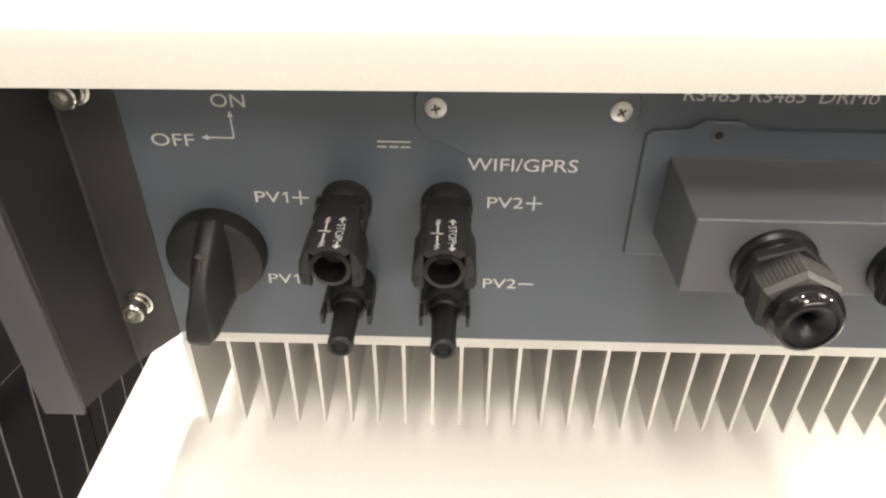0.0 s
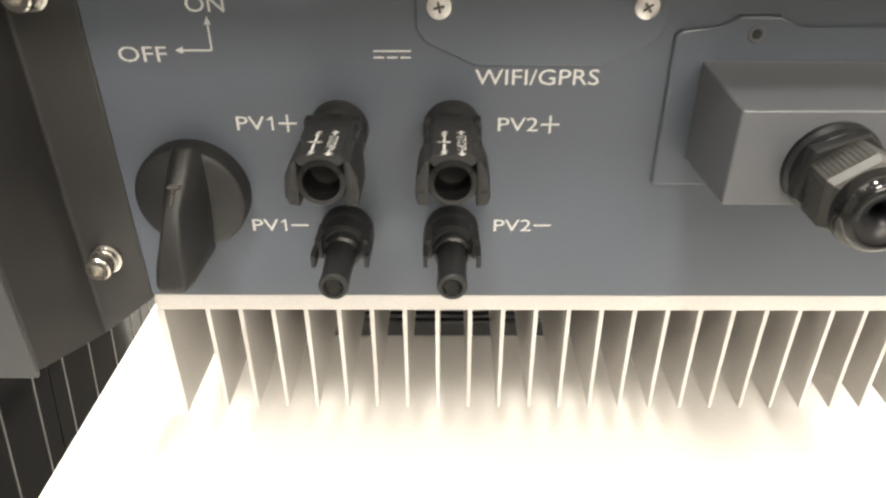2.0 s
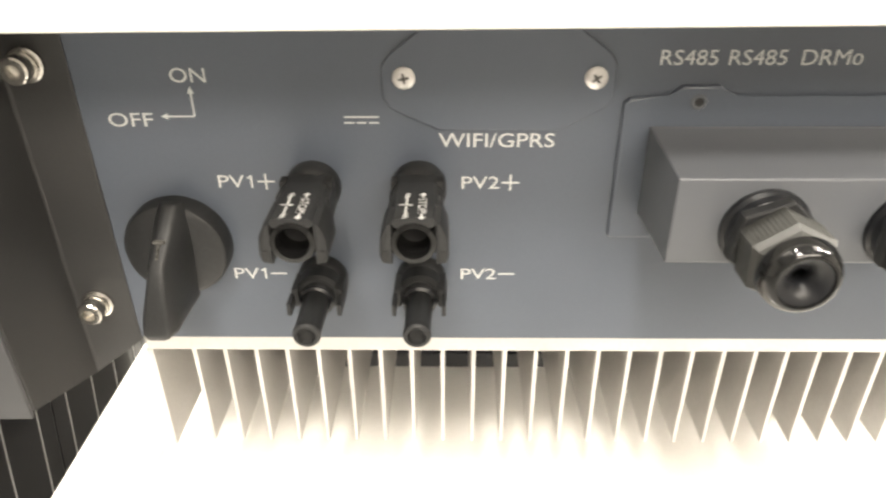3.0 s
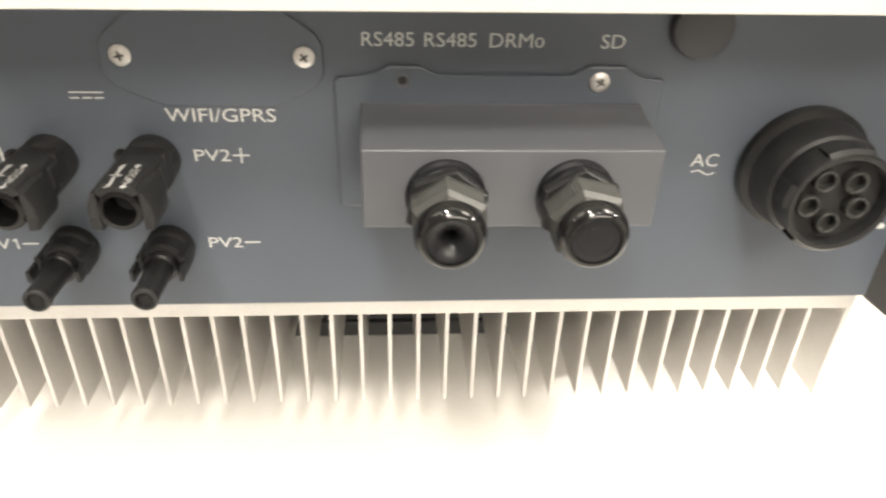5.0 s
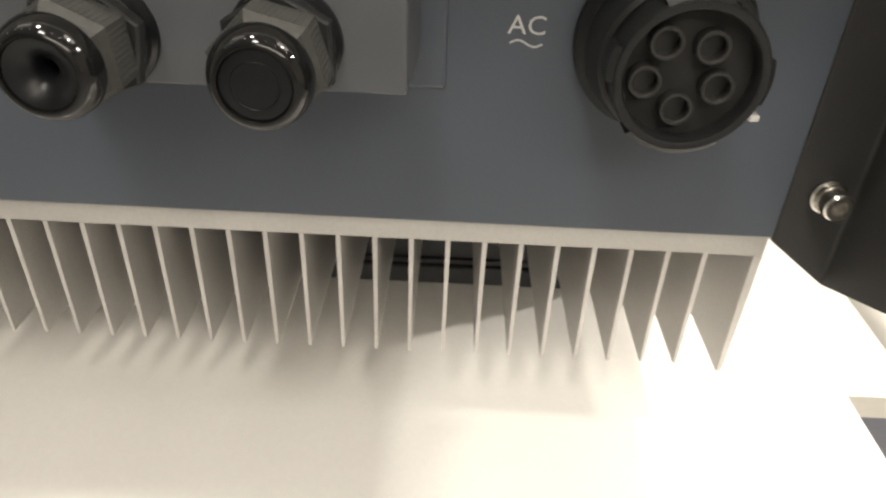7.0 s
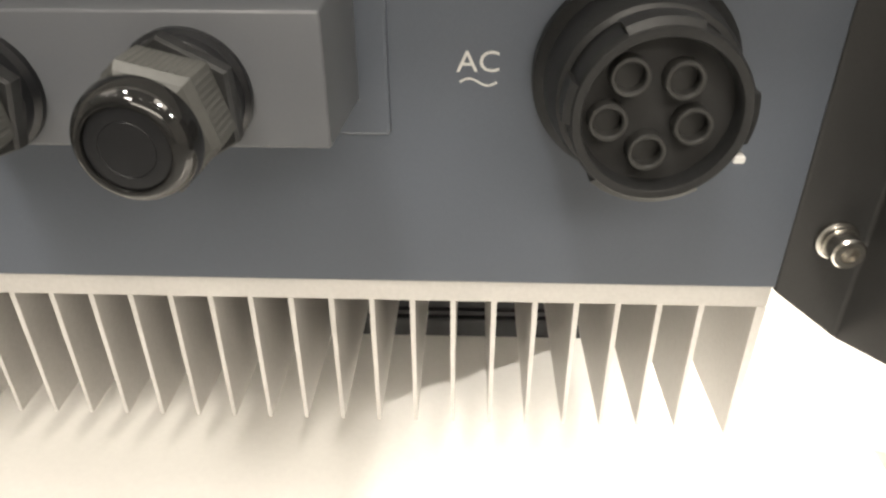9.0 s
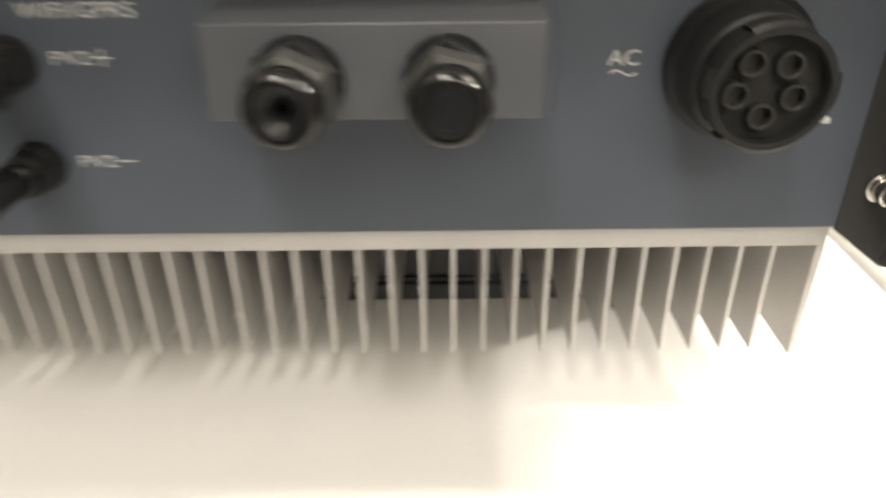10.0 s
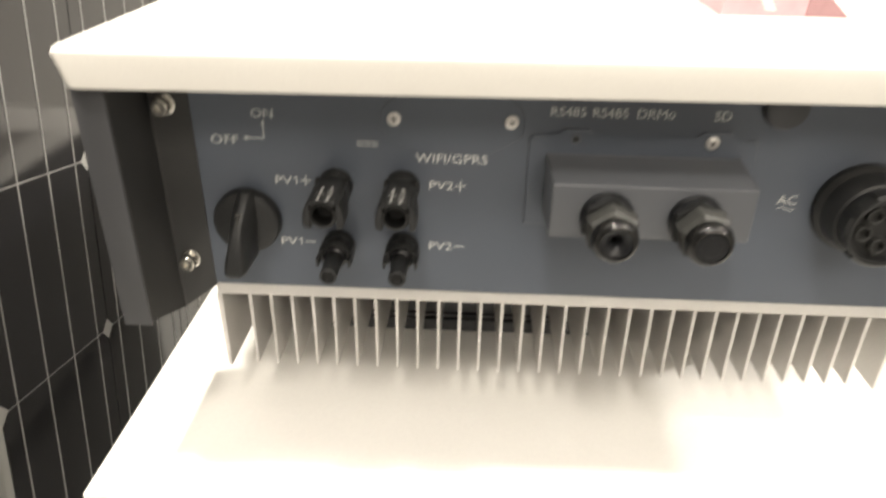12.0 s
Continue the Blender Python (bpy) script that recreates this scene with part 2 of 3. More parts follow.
# ---- lower cabinet beside the plinth ----
cab = thing("display_cabinet", (0.31, 0.3, FLOOR), "low white display cabinet with grey front beside the plinth", "cabinet")
CZ = 0.835
part("cabinet_top", block(0.2475, 0.2900, 0.042, 0.50, CZ - 0.012, CZ), CREAM, cab, "cream laminate top")
part("front_panel", block(0.2475, 0.2980, 0.042, 0.054, FLOOR, CZ - 0.012), GREY_BOARD, cab, "dark grey board front")
side = part("side_panel", block(0.2995, 0.3105, 0.040, 0.52, FLOOR, CZ + 0.003), LAMINATE, cab, "white laminate side panel")

# ---- rails that carry the inverter ----
def rail(y):
    t = thing("mounting_rail", (0, y, TOP), "black steel mounting rail lying under the cooling fins", "rail", "rails under the inverter")
    part("lower_flange", block(-0.15, 0.15, y - 0.004, y + 0.03, TOP, TOP + 0.009, 0.0006, 1), RAIL, t)
    part("web", block(-0.15, 0.15, y, y + 0.024, TOP + 0.009, TOP + 0.0285), RAIL, t)
    # a narrow lip, slightly darker than the rail
    part("lip", block(-0.15, 0.15, y - 0.0025, y, TOP + 0.0105, TOP + 0.0125), SKIRT, t, "narrow dark grey edge")
    return t

rail(0.092)
rail(0.34)

# ---- the inverter ----
inv = thing("solar_inverter", (0, 0.2, 0.878), "grey and white solar inverter lying on its back on the plinth", "inverter")
BACK = 0.41
part("housing", block(-0.184, 0.180, 0.0085, BACK, 0.9364, 1.055, 0.002), ANTHRACITE, inv)

# front cover: a shallow white lid with rounded corners
def cover_lid():
    bm = bmesh.new()
    pts = []
    for cx, cy, a in ((0.213 - 0.012, BACK + 0.01 - 0.012, 0), (-0.2198 + 0.012, BACK + 0.01 - 0.012, 90), (-0.2198 + 0.006, -0.0447 + 0.006, 180), (0.213 - 0.006, -0.0447 + 0.006, 270)):
        r = 0.012 if a < 180 else 0.006
        for i in range(6):
            t = radians(a + 90 * i / 5)
            pts.append((cx + r * math.cos(t), cy + r * math.sin(t)))
    def ring(z, inset):
        c = Vector((-0.0042, 0.186))
        out = []
        for x, y in pts:
            v = Vector((x, y)) - c
            px = c.x + v.x * (1 - inset / 0.21)
            out.append(bm.verts.new((px, c.y + v.y * (1 - inset / 0.22) + 0.028 * px, z)))  # it sits a little askew
        return out
    rings = [ring(1.0545, 0.0035), ring(1.0550, 0.0025), ring(1.0690, 0.0), ring(1.0704, 0.0004), ring(1.0714, 0.0016), ring(1.0717, 0.0035)]
    for a, b in zip(rings, rings[1:]):
        for i in range(len(a)):
            j = (i + 1) % len(a)
            bm.faces.new((a[i], a[j], b[j], b[i]))
    bm.faces.new(rings[-1])
    bm.faces.new(rings[0][::-1])
    return bm

part("front_cover", cover_lid(), WHITE_COAT, inv, "white powder-coated front cover", smooth=True)

# bottom panel with its fittings
panel = part("bottom_panel", block(-0.1865, 0.1815, 0.0, 0.0085, 0.9364, 1.0548, 0.0006, 1), ANTHRACITE, inv, "anthracite powder-coated connection panel")

# heat sink
sink = part("heat_sink_base", block(-0.1895, 0.1842, 0.0070, BACK, 0.9252, 0.9362, 0.0006, 1), ALUMINIUM, inv, "pale anodised aluminium base")

# side skirts, folded from sheet
def skirt(sgn, name="side_skirt"):
    cx = -0.0025
    def fx(x):
        return cx + sgn * (x - cx)
    T = 0.0018
    plan = [(0.181, -0.0002), (0.2005, -0.0004), (0.2000, -0.0388)]
    tops = [1.0545] * 3
    feet = [0.9358, 0.9210, 0.9372]
    bm = bmesh.new()
    def sheet(plan, off):
        rows = []
        for (x, y), zt, zb in zip(plan, tops, feet):
            rows.append((bm.verts.new((fx(x + off[0]), y + off[1], zb)), bm.verts.new((fx(x + off[0]), y + off[1], zt))))
        return rows
    a = sheet(plan, (0, 0))
    b = sheet([(0.181, 0.0016), (0.2025, 0.0016), (0.2020, -0.0388)], (0, 0))
    for i in range(2):
        bm.faces.new((a[i][0], a[i + 1][0], a[i + 1][1], a[i][1]))
        bm.faces.new((b[i][0], b[i][1], b[i + 1][1], b[i + 1][0]))
        bm.faces.new((a[i][0], b[i][0], b[i + 1][0], a[i + 1][0]))
        bm.faces.new((a[i][1], a[i + 1][1], b[i + 1][1], b[i][1]))
    for i in (0, 2):
        bm.faces.new((a[i][0], a[i][1], b[i][1], b[i][0]))
    bmesh.ops.recalc_face_normals(bm, faces=bm.faces)
    bmesh.ops.bevel(bm, geom=[e for e in bm.edges if abs(e.verts[0].co.z - e.verts[1].co.z) > 0.05], offset=0.0012, segments=3, profile=0.5, affect="EDGES")
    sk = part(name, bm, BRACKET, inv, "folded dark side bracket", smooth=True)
    xs = sorted((fx(0.2000), fx(0.2137)))
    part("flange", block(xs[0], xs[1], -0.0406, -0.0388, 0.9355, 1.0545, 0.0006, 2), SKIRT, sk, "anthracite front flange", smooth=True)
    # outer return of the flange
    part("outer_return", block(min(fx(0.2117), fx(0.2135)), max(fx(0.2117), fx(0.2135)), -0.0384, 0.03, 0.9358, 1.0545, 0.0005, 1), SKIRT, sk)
    for z in (1.035, 0.952):
        bolt(0.1922 if sgn > 0 else -0.1975, z, sk)
    return sk


def bolt(x, z, parent):
    w = part("washer", lathe(x, z, [(0.0022, -0.0006), (0.0052, -0.0006), (0.0052, -0.0018), (0.0046, -0.0021), (0.0022, -0.0021)], 28), STEEL, parent, "steel washer", smooth=True)
    part("spring_washer", lathe(x, z, [(0.0022, -0.0021), (0.0045, -0.0021), (0.0045, -0.0036), (0.0022, -0.0036)], 24), STEEL, parent, smooth=True)
    h = lathe(x, z, [(0.0018, -0.0036), (0.0040, -0.0036), (0.0041, -0.0041), (0.0041, -0.0080), (0.0036, -0.0086), (0.0022, -0.0086)], 28)
    lathe(x, z, [(0.0022, -0.0086), (0.0021, -0.0062), (0.0, -0.0058)], 6, h)
    part("bolt_head", h, STEEL, parent, "steel socket-head bolt", smooth=True)


skirt(-1)
skirt(1)

# ---- printed words ----
H = 0.0043
word("print_on", "ON", -0.1572, -0.1468, 1.0295, H, panel)
word("print_off", "OFF", -0.1782, -0.1647, 1.0160, H, panel)
bm = bar(-0.1520, 1.0192, -0.1520, 1.0270, 0.0005)
bar(-0.1521, 1.0192, -0.1605, 1.0192, 0.0005, bm)
head(-0.1520, 1.0262, 0, 1, 0.0022, bm)
head(-0.1600, 1.0192, -1, 0, 0.0022, bm)
part("print_arrow", bm, PRINT, panel)
bm = bar(-0.1074, 1.0190, -0.0970, 1.0190, 0.0005)
for i in range(3):
    bar(-0.1074 + i * 0.0037, 1.0172, -0.1074 + i * 0.0037 + 0.0029, 1.0172, 0.0005, bm)
part("print_direct_current_sign", bm, PRINT, panel)
word("print_wireless", "WIFI/GPRS", -0.0792, -0.0443, 1.0094, 0.0045, panel)
for label, x0, x1, z, sign in (("PV1", -0.1485, -0.1370, 0.9958, "+"), ("PV2", -0.0722, -0.0605, 0.9955, "+"), ("PV1", -0.1485, -0.1370, 0.9618, "-"), ("PV2", -0.0722, -0.0605, 0.9618, "-")):
    if label == "PV1":
        word("print_pv", "PV", x0, x0 + 0.0083, z, 0.0042, panel)
        one = bar(x0 + 0.0105, z, x0 + 0.0105, z + 0.0042, 0.0006)
        bar(x0 + 0.0092, z + 0.0031, x0 + 0.0104, z + 0.0040, 0.0005, one, -0.00025)
        part("print_figure", one, PRINT, panel)
    else:
        word("print_pv", label, x0, x1, z, 0.0042, panel)
    bm = bar(x1 + 0.0008, z + 0.0021, x1 + 0.0062, z + 0.0021, 0.0006)
    if sign == "+":
        bar(x1 + 0.0035, z - 0.0006, x1 + 0.0035, z + 0.0048, 0.0006, bm, -0.00025)
    part("print_sign", bm, PRINT, panel)
word("print_port", "RS485", -0.0160, 0.0002, 1.0344, 0.0044, panel)
word("print_port", "RS485", 0.0034, 0.0196, 1.0344, 0.0044, panel)
word("print_port", "DRM", 0.0238, 0.0373, 1.0344, 0.0044, panel)
word("print_port", "0", 0.0380, 0.0410, 1.0344, 0.0033, panel)
word("print_port", "SD", 0.0592, 0.0668, 1.0344, 0.0044, panel)
word("print_ac", "AC", 0.0970, 0.1066, 0.9935, 0.0048, panel)
bm = bmesh.new()
pts = [(0.0978 + 0.0084 * i / 16, 0.9912 + 0.0008 * math.sin(2 * math.pi * i / 16)) for i in range(17)]
for (xa, za), (xb, zb) in zip(pts, pts[1:]):
    bar(xa, za, xb, zb, 0.0005, bm)
part("print_wave_sign", bm, PRINT, panel)


# ---- screws ----
def screw(x, z, y, parent, tilt=0.0, r=0.0033):
    bm = lathe(x, z, [(r, y), (r, y - 0.0004), (r * 0.8, y - 0.0009), (r * 0.42, y - 0.0011)], 30)
    h = part("screw", bm, ZINC, parent, "zinc cross-head screw", smooth=True)
    c = bmesh.new()
    lathe(x, z, [(r * 0.43, y - 0.00105), (0, y - 0.0008)], 20, c)
    part("recess", c, ZINC, h)
    # the cross slot is two flat dark bars laid on the head
    c = bmesh.new()
    for a in (tilt, tilt + 90):
        dx, dz = math.cos(radians(a)) * r * 0.47, math.sin(radians(a)) * r * 0.47
        bar(x - dx, z - dz, x + dx, z + dz, r * 0.20, c, y - 0.00118 - 0.00002 * (a - tilt) / 90)
    part("cross_slot", c, SLOT, h, "dark cross slot")
    return h


# wifi cover: thin octagonal plate
wp = part("port_cover", prism([(-0.0955, 1.0345), (-0.0955, 1.0250), (-0.0930, 1.0215), (-0.0790, 1.0150), (-0.0430, 1.0150), (-0.0300, 1.0222), (-0.0280, 1.0255), (-0.0280, 1.0345), (-0.0300, 1.0380), (-0.0400, 1.0455), (-0.0830, 1.0455), (-0.0930, 1.0380)], -0.0009, 0.0, 0.0004), ANTHRACITE, panel, "thin dark cover plate")
screw(-0.0892, 1.0310, -0.0009, panel, 12)
screw(-0.0338, 1.0310, -0.0009, panel, 35)

# ---- communication cover with cable glands ----
lid = part("gland_cover", prism([(-0.0240, 0.9785), (0.0810, 0.9785), (0.0818, 0.9795), (0.0818, 1.0240), (0.0805, 1.0250), (0.0720, 1.0250), (0.0680, 1.0292), (0.0560, 1.0292), (0.0510, 1.0250), (0.0070, 1.0250), (0.0022, 1.0288), (-0.0085, 1.0288), (-0.0130, 1.0250), (-0.0235, 1.0250), (-0.0252, 1.0235), (-0.0252, 0.9795)], -0.0016, 0.0, 0.0009), ANTHRACITE, inv, "dark sheet-metal gland cover")
bm = bmesh.new()
# raised box whose top slopes down to the panel
def quad_ring(y, x0, x1, z0, z1):
    return [bm.verts.new(p) for p in ((x0, y, z0), (x1, y, z0), (x1, y, z1), (x0, y, z1))]
rings = [quad_ring(-0.0014, -0.0166, 0.0748, 0.9874, 1.0166), quad_ring(-0.0030, -0.0166, 0.0748, 0.9874, 1.0164), quad_ring(-0.0325, -0.0159, 0.0738, 0.9881, 1.0138)]
for a, b in zip(rings, rings[1:]):
    for i in range(4):
        j = (i + 1) % 4
        bm.faces.new((a[i], a[j], b[j], b[i]))
bm.faces.new(rings[-1])
bmesh.ops.recalc_face_normals(bm, faces=bm.faces)
bmesh.ops.bevel(bm, geom=[e for e in bm.edges if not e.is_boundary and (e.verts[0].co.y < -0.02 or e.verts[1].co.y < -0.02)], offset=0.0007, segments=3, profile=0.5, affect="EDGES")
box = part("raised_box", bm, GLAND_BOX, lid, smooth=True)
screw(0.0600, 1.0240, -0.0016, lid, 60)
eye = part("screw_eyelet", lathe(-0.0035, 1.0240, [(0.0024, -0.0016), (0.0022, -0.0019), (0.0016, -0.0019), (0.0013, -0.0017)], 24), GLAND_BOX, lid, smooth=True)
part("empty_screw_hole", lathe(-0.0035, 1.0240, [(0.0014, -0.00172), (0, -0.00168)], 20), SHADE, lid, "empty screw hole")
bm = bmesh.new()
lathe(0.0205, 0.9838, [(0.0024, -0.0016), (0.0022, -0.0024), (0, -0.0027)], 20, bm)
part("lower_screw", bm, ZINC, lid, "zinc screw", smooth=True)
bm = bmesh.new()
lathe(0.0640, 0.9838, [(0.0024, -0.0016), (0.0022, -0.0024), (0, -0.0027)], 20, bm)
part("lower_screw", bm, SHADE, lid, "dark screw", smooth=True)


def gland(x, z, y, open_hole, turn):
    """Cable gland that points out along -y: hexagon foot, ribbed hexagon nut, domed cap, rubber seal."""
    g = part("cable_gland", lathe(x, z, [(0.0, y), (0.0121, y), (0.0121, y - 0.0015), (0.0112, y - 0.0027), (0.0112, y - 0.0055), (0.0105, y - 0.0061)], 44), RUBBER, inv, "black nylon cable gland", smooth=True)
    hexbm = lathe(x, z, [(0.0100, y - 0.0049), (0.0123, y - 0.0049), (0.0126, y - 0.0056), (0.0126, y - 0.0085), (0.0121, y - 0.0093), (0.0090, y - 0.0093)], 6, None, turn)
    part("foot_hexagon", hexbm, BLACK, g)
    nut = bmesh.new()
    ring_r, ring_y = [0.0108, 0.0118, 0.0118, 0.0107, 0.0094], [y - 0.0088, y - 0.0098, y - 0.0183, y - 0.0202, y - 0.0210]
    lathe(x, z, [(0.0086, y - 0.0088)] + list(zip(ring_r, ring_y)), 6, nut, turn + 0.25)
    nutp = part("cap_nut", nut, OLIVE, g, "ribbed hexagon cap nut")
    # fine ribs on every flat of the nut
    ribs = bmesh.new()
    for k in range(6):
        a0 = turn + 0.25 + math.pi / 3 * k
        a1 = a0 + math.pi / 3
        p0, p1 = Vector((math.cos(a0), math.sin(a0))) * 0.0118, Vector((math.cos(a1), math.sin(a1))) * 0.0118
        nrm = ((p0 + p1) / 2).normalized() * 0.00014
        for i in range(9):
            f = 0.12 + 0.76 * i / 8
            c = p0.lerp(p1, f)
            d = (p1 - p0).normalized() * 0.00032
            q = [c - d, c + nrm, c + d]
            va = [ribs.verts.new((x + p.x, y - 0.0106, z + p.y)) for p in q]
            vb = [ribs.verts.new((x + p.x, y - 0.0181, z + p.y)) for p in q]
            for u in (0, 1):
                ribs.faces.new((va[u], va[u + 1], vb[u + 1], vb[u]))
            ribs.faces.new(va)
            ribs.faces.new(vb[::-1])
    part("grip_ribs", ribs, OLIVE, nutp)
    dome = [(0.0090, y - 0.0205)]
    for i in range(13):
        t = radians(8 + 74 * i / 12)
        dome.append((0.0070 + 0.0032 * math.cos(t), y - 0.0212 - 0.0064 * math.sin(t)))
    dome += [(0.0070, y - 0.0275), (0.0068, y - 0.0271), (0.0067, y - 0.0183)]
    part("domed_cap", lathe(x, z, dome, 56), BLACK_GLOSS, g, "glossy domed cap", smooth=True)
    if open_hole:
        seal = [(0.0067, y - 0.0269), (0.0058, y - 0.0266), (0.0044, y - 0.0258), (0.0028, y - 0.0246), (0.0019, y - 0.0232), (0.0017, y - 0.0180), (0, y - 0.0180)]
    else:
        seal = [(0.0067, y - 0.0270), (0.0060, y - 0.0272), (0.0046, y - 0.0272), (0.0045, y - 0.0271), (0.0044, y - 0.0272), (0.0, y - 0.0273)]
    part("rubber_seal", lathe(x, z, seal, 32), RUBBER, g, "rubber seal with a round hole" if open_hole else "closed rubber plug", smooth=True)
    return g


gland(0.0090, 0.9990, -0.0325, True, 0.35)
gland(0.0482, 0.9990, -0.0325, False, 0.55)

# ---- breather plug under the cover ----
part("breather_plug", lathe(0.0900, 1.0420, [(0.0100, 0.0), (0.0100, -0.0030), (0.0094, -0.0042), (0.0070, -0.0050), (0.0, -0.0052)], 40), SKIRT, inv, "dark breather plug", smooth=True)

# ---- mains connector with five contacts ----
ax, az = 0.1365, 0.9935
ac = part("mains_connector", lathe(ax, az, [(0.0, 0.0), (0.0226, 0.0), (0.0226, -0.0036), (0.0216, -0.0050), (0.0205, -0.0062), (0.0196, -0.0150), (0.0188, -0.0172), (0.0176, -0.0180)], 64), BLACK, inv, "round black five-pole mains connector", smooth=True)
shell = lathe(ax, az, [(0.0160, -0.0150), (0.0174, -0.0176), (0.0174, -0.0278), (0.0169, -0.0286), (0.0160, -0.0287), (0.0153, -0.0284), (0.0150, -0.0276), (0.0148, -0.0225)], 64)
part("connector_shell", shell, BLACK, ac, smooth=True)
for a0, a1 in ((-130, -58), (-18, 14), (72, 118), (160, 186)):
    lug = bmesh.new()
    steps = 8
    rows = []
    for i in range(steps + 1):
        t = radians(a0 + (a1 - a0) * i / steps)
        c, s_ = math.cos(t), math.sin(t)
        rows.append([lug.verts.new((ax + r * c, yy, az + r * s_)) for r, yy in ((0.0172, -0.0205), (0.0186, -0.0205), (0.0186, -0.0268), (0.0172, -0.0281))])
    for p, q in zip(rows, rows[1:]):
        for i in range(4):
            j = (i + 1) % 4
            lug.faces.new((p[i], p[j], q[j], q[i]))
    lug.faces.new(rows[0])
    lug.faces.new(rows[-1][::-1])
    part("bayonet_lug", lug, BLACK, ac, smooth=True)
part("locking_mark", block(ax + 0.0150, ax + 0.0174, -0.0286, -0.0240, az - 0.0092, az - 0.0076, 0.0003, 1), PRINT, ac, "small white locking mark")
part("insert_face", lathe(ax, az, [(0.0149, -0.0238), (0.0, -0.0238)], 48), SHADE, ac, "dark contact insert")
for px, pz in ((0.1300, 1.0008), (0.1402, 1.0003), (0.1268, 0.9919), (0.1432, 0.9913), (0.1350, 0.9859)):
    s_ = part("contact_socket", lathe(px, pz, [(0.0038, -0.0236), (0.0038, -0.0272), (0.0036, -0.0275), (0.0031, -0.0275), (0.0028, -0.0271), (0.0028, -0.0244), (0.0, -0.0243)], 30), SOCKET, ac, "round contact socket", smooth=True)

# ---- rotary switch ----
kx, kz = -0.1640, 0.9762
knob = part("rotary_switch", lathe(kx, kz, [(0.0, 0.0), (0.0168, 0.0), (0.0168, -0.0050), (0.0161, -0.0068), (0.0145, -0.0078), (0.0, -0.0080)], 56), BLACK, inv, "black rotary disconnect switch", smooth=True)
grip = bmesh.new()
# wedge-shaped grip: rows (z, front y, half width at the disc, half width at the ridge), rounded at its foot
rows = []
for gz, gy, wb, wr in ((0.0178, -0.0085, 0.0040, 0.0022), (0.0120, -0.0140, 0.0058, 0.0027), (0.0040, -0.0235, 0.0068, 0.0030), (-0.0060, -0.0272, 0.0074, 0.0040), (-0.0130, -0.0284, 0.0076, 0.0052), (-0.0170, -0.0286, 0.0072, 0.0054), (-0.0192, -0.0282, 0.0060, 0.0046), (-0.0202, -0.0274, 0.0042, 0.0032)):
    section = [(-wb, -0.0060), (-wb * 0.92, -0.0060 + (gy + 0.006) * 0.35), (-wr * 1.18, -0.0060 + (gy + 0.006) * 0.78), (-wr * 0.8, gy), (wr * 0.8, gy), (wr * 1.18, -0.0060 + (gy + 0.006) * 0.78), (wb * 0.92, -0.0060 + (gy + 0.006) * 0.35), (wb, -0.0060)]
    rows.append([grip.verts.new((kx + a * 0.92 + gz * 0.11, b_, kz + gz)) for a, b_ in section])  # turned a little from upright
for p, q in zip(rows, rows[1:]):
    for i in range(7):
        grip.faces.new((p[i], p[i + 1], q[i + 1], q[i]))
grip.faces.new(rows[0])
grip.faces.new(rows[-1][::-1])
bmesh.ops.recalc_face_normals(grip, faces=grip.faces)
bmesh.ops.bevel(grip, geom=[e for e in grip.edges if not e.is_boundary and e.calc_face_angle(0) > radians(40)], offset=0.0009, segments=3, profile=0.5, affect="EDGES")
gp = part("grip", grip, BLACK, knob, smooth=True)
mark = block(kx - 0.0012, kx + 0.0022, -0.0182, -0.0166, kz + 0.0092, kz + 0.0099)
for i in range(4):
    block(kx + 0.0002, kx + 0.0008, -0.0188 - 0.0010 * i, -0.0174 - 0.0010 * i, kz + 0.0084 - 0.00084 * i, kz + 0.0092 - 0.00084 * i, bm=mark)
part("pointer_mark", mark, MARK, gp, "faint pointer mark")


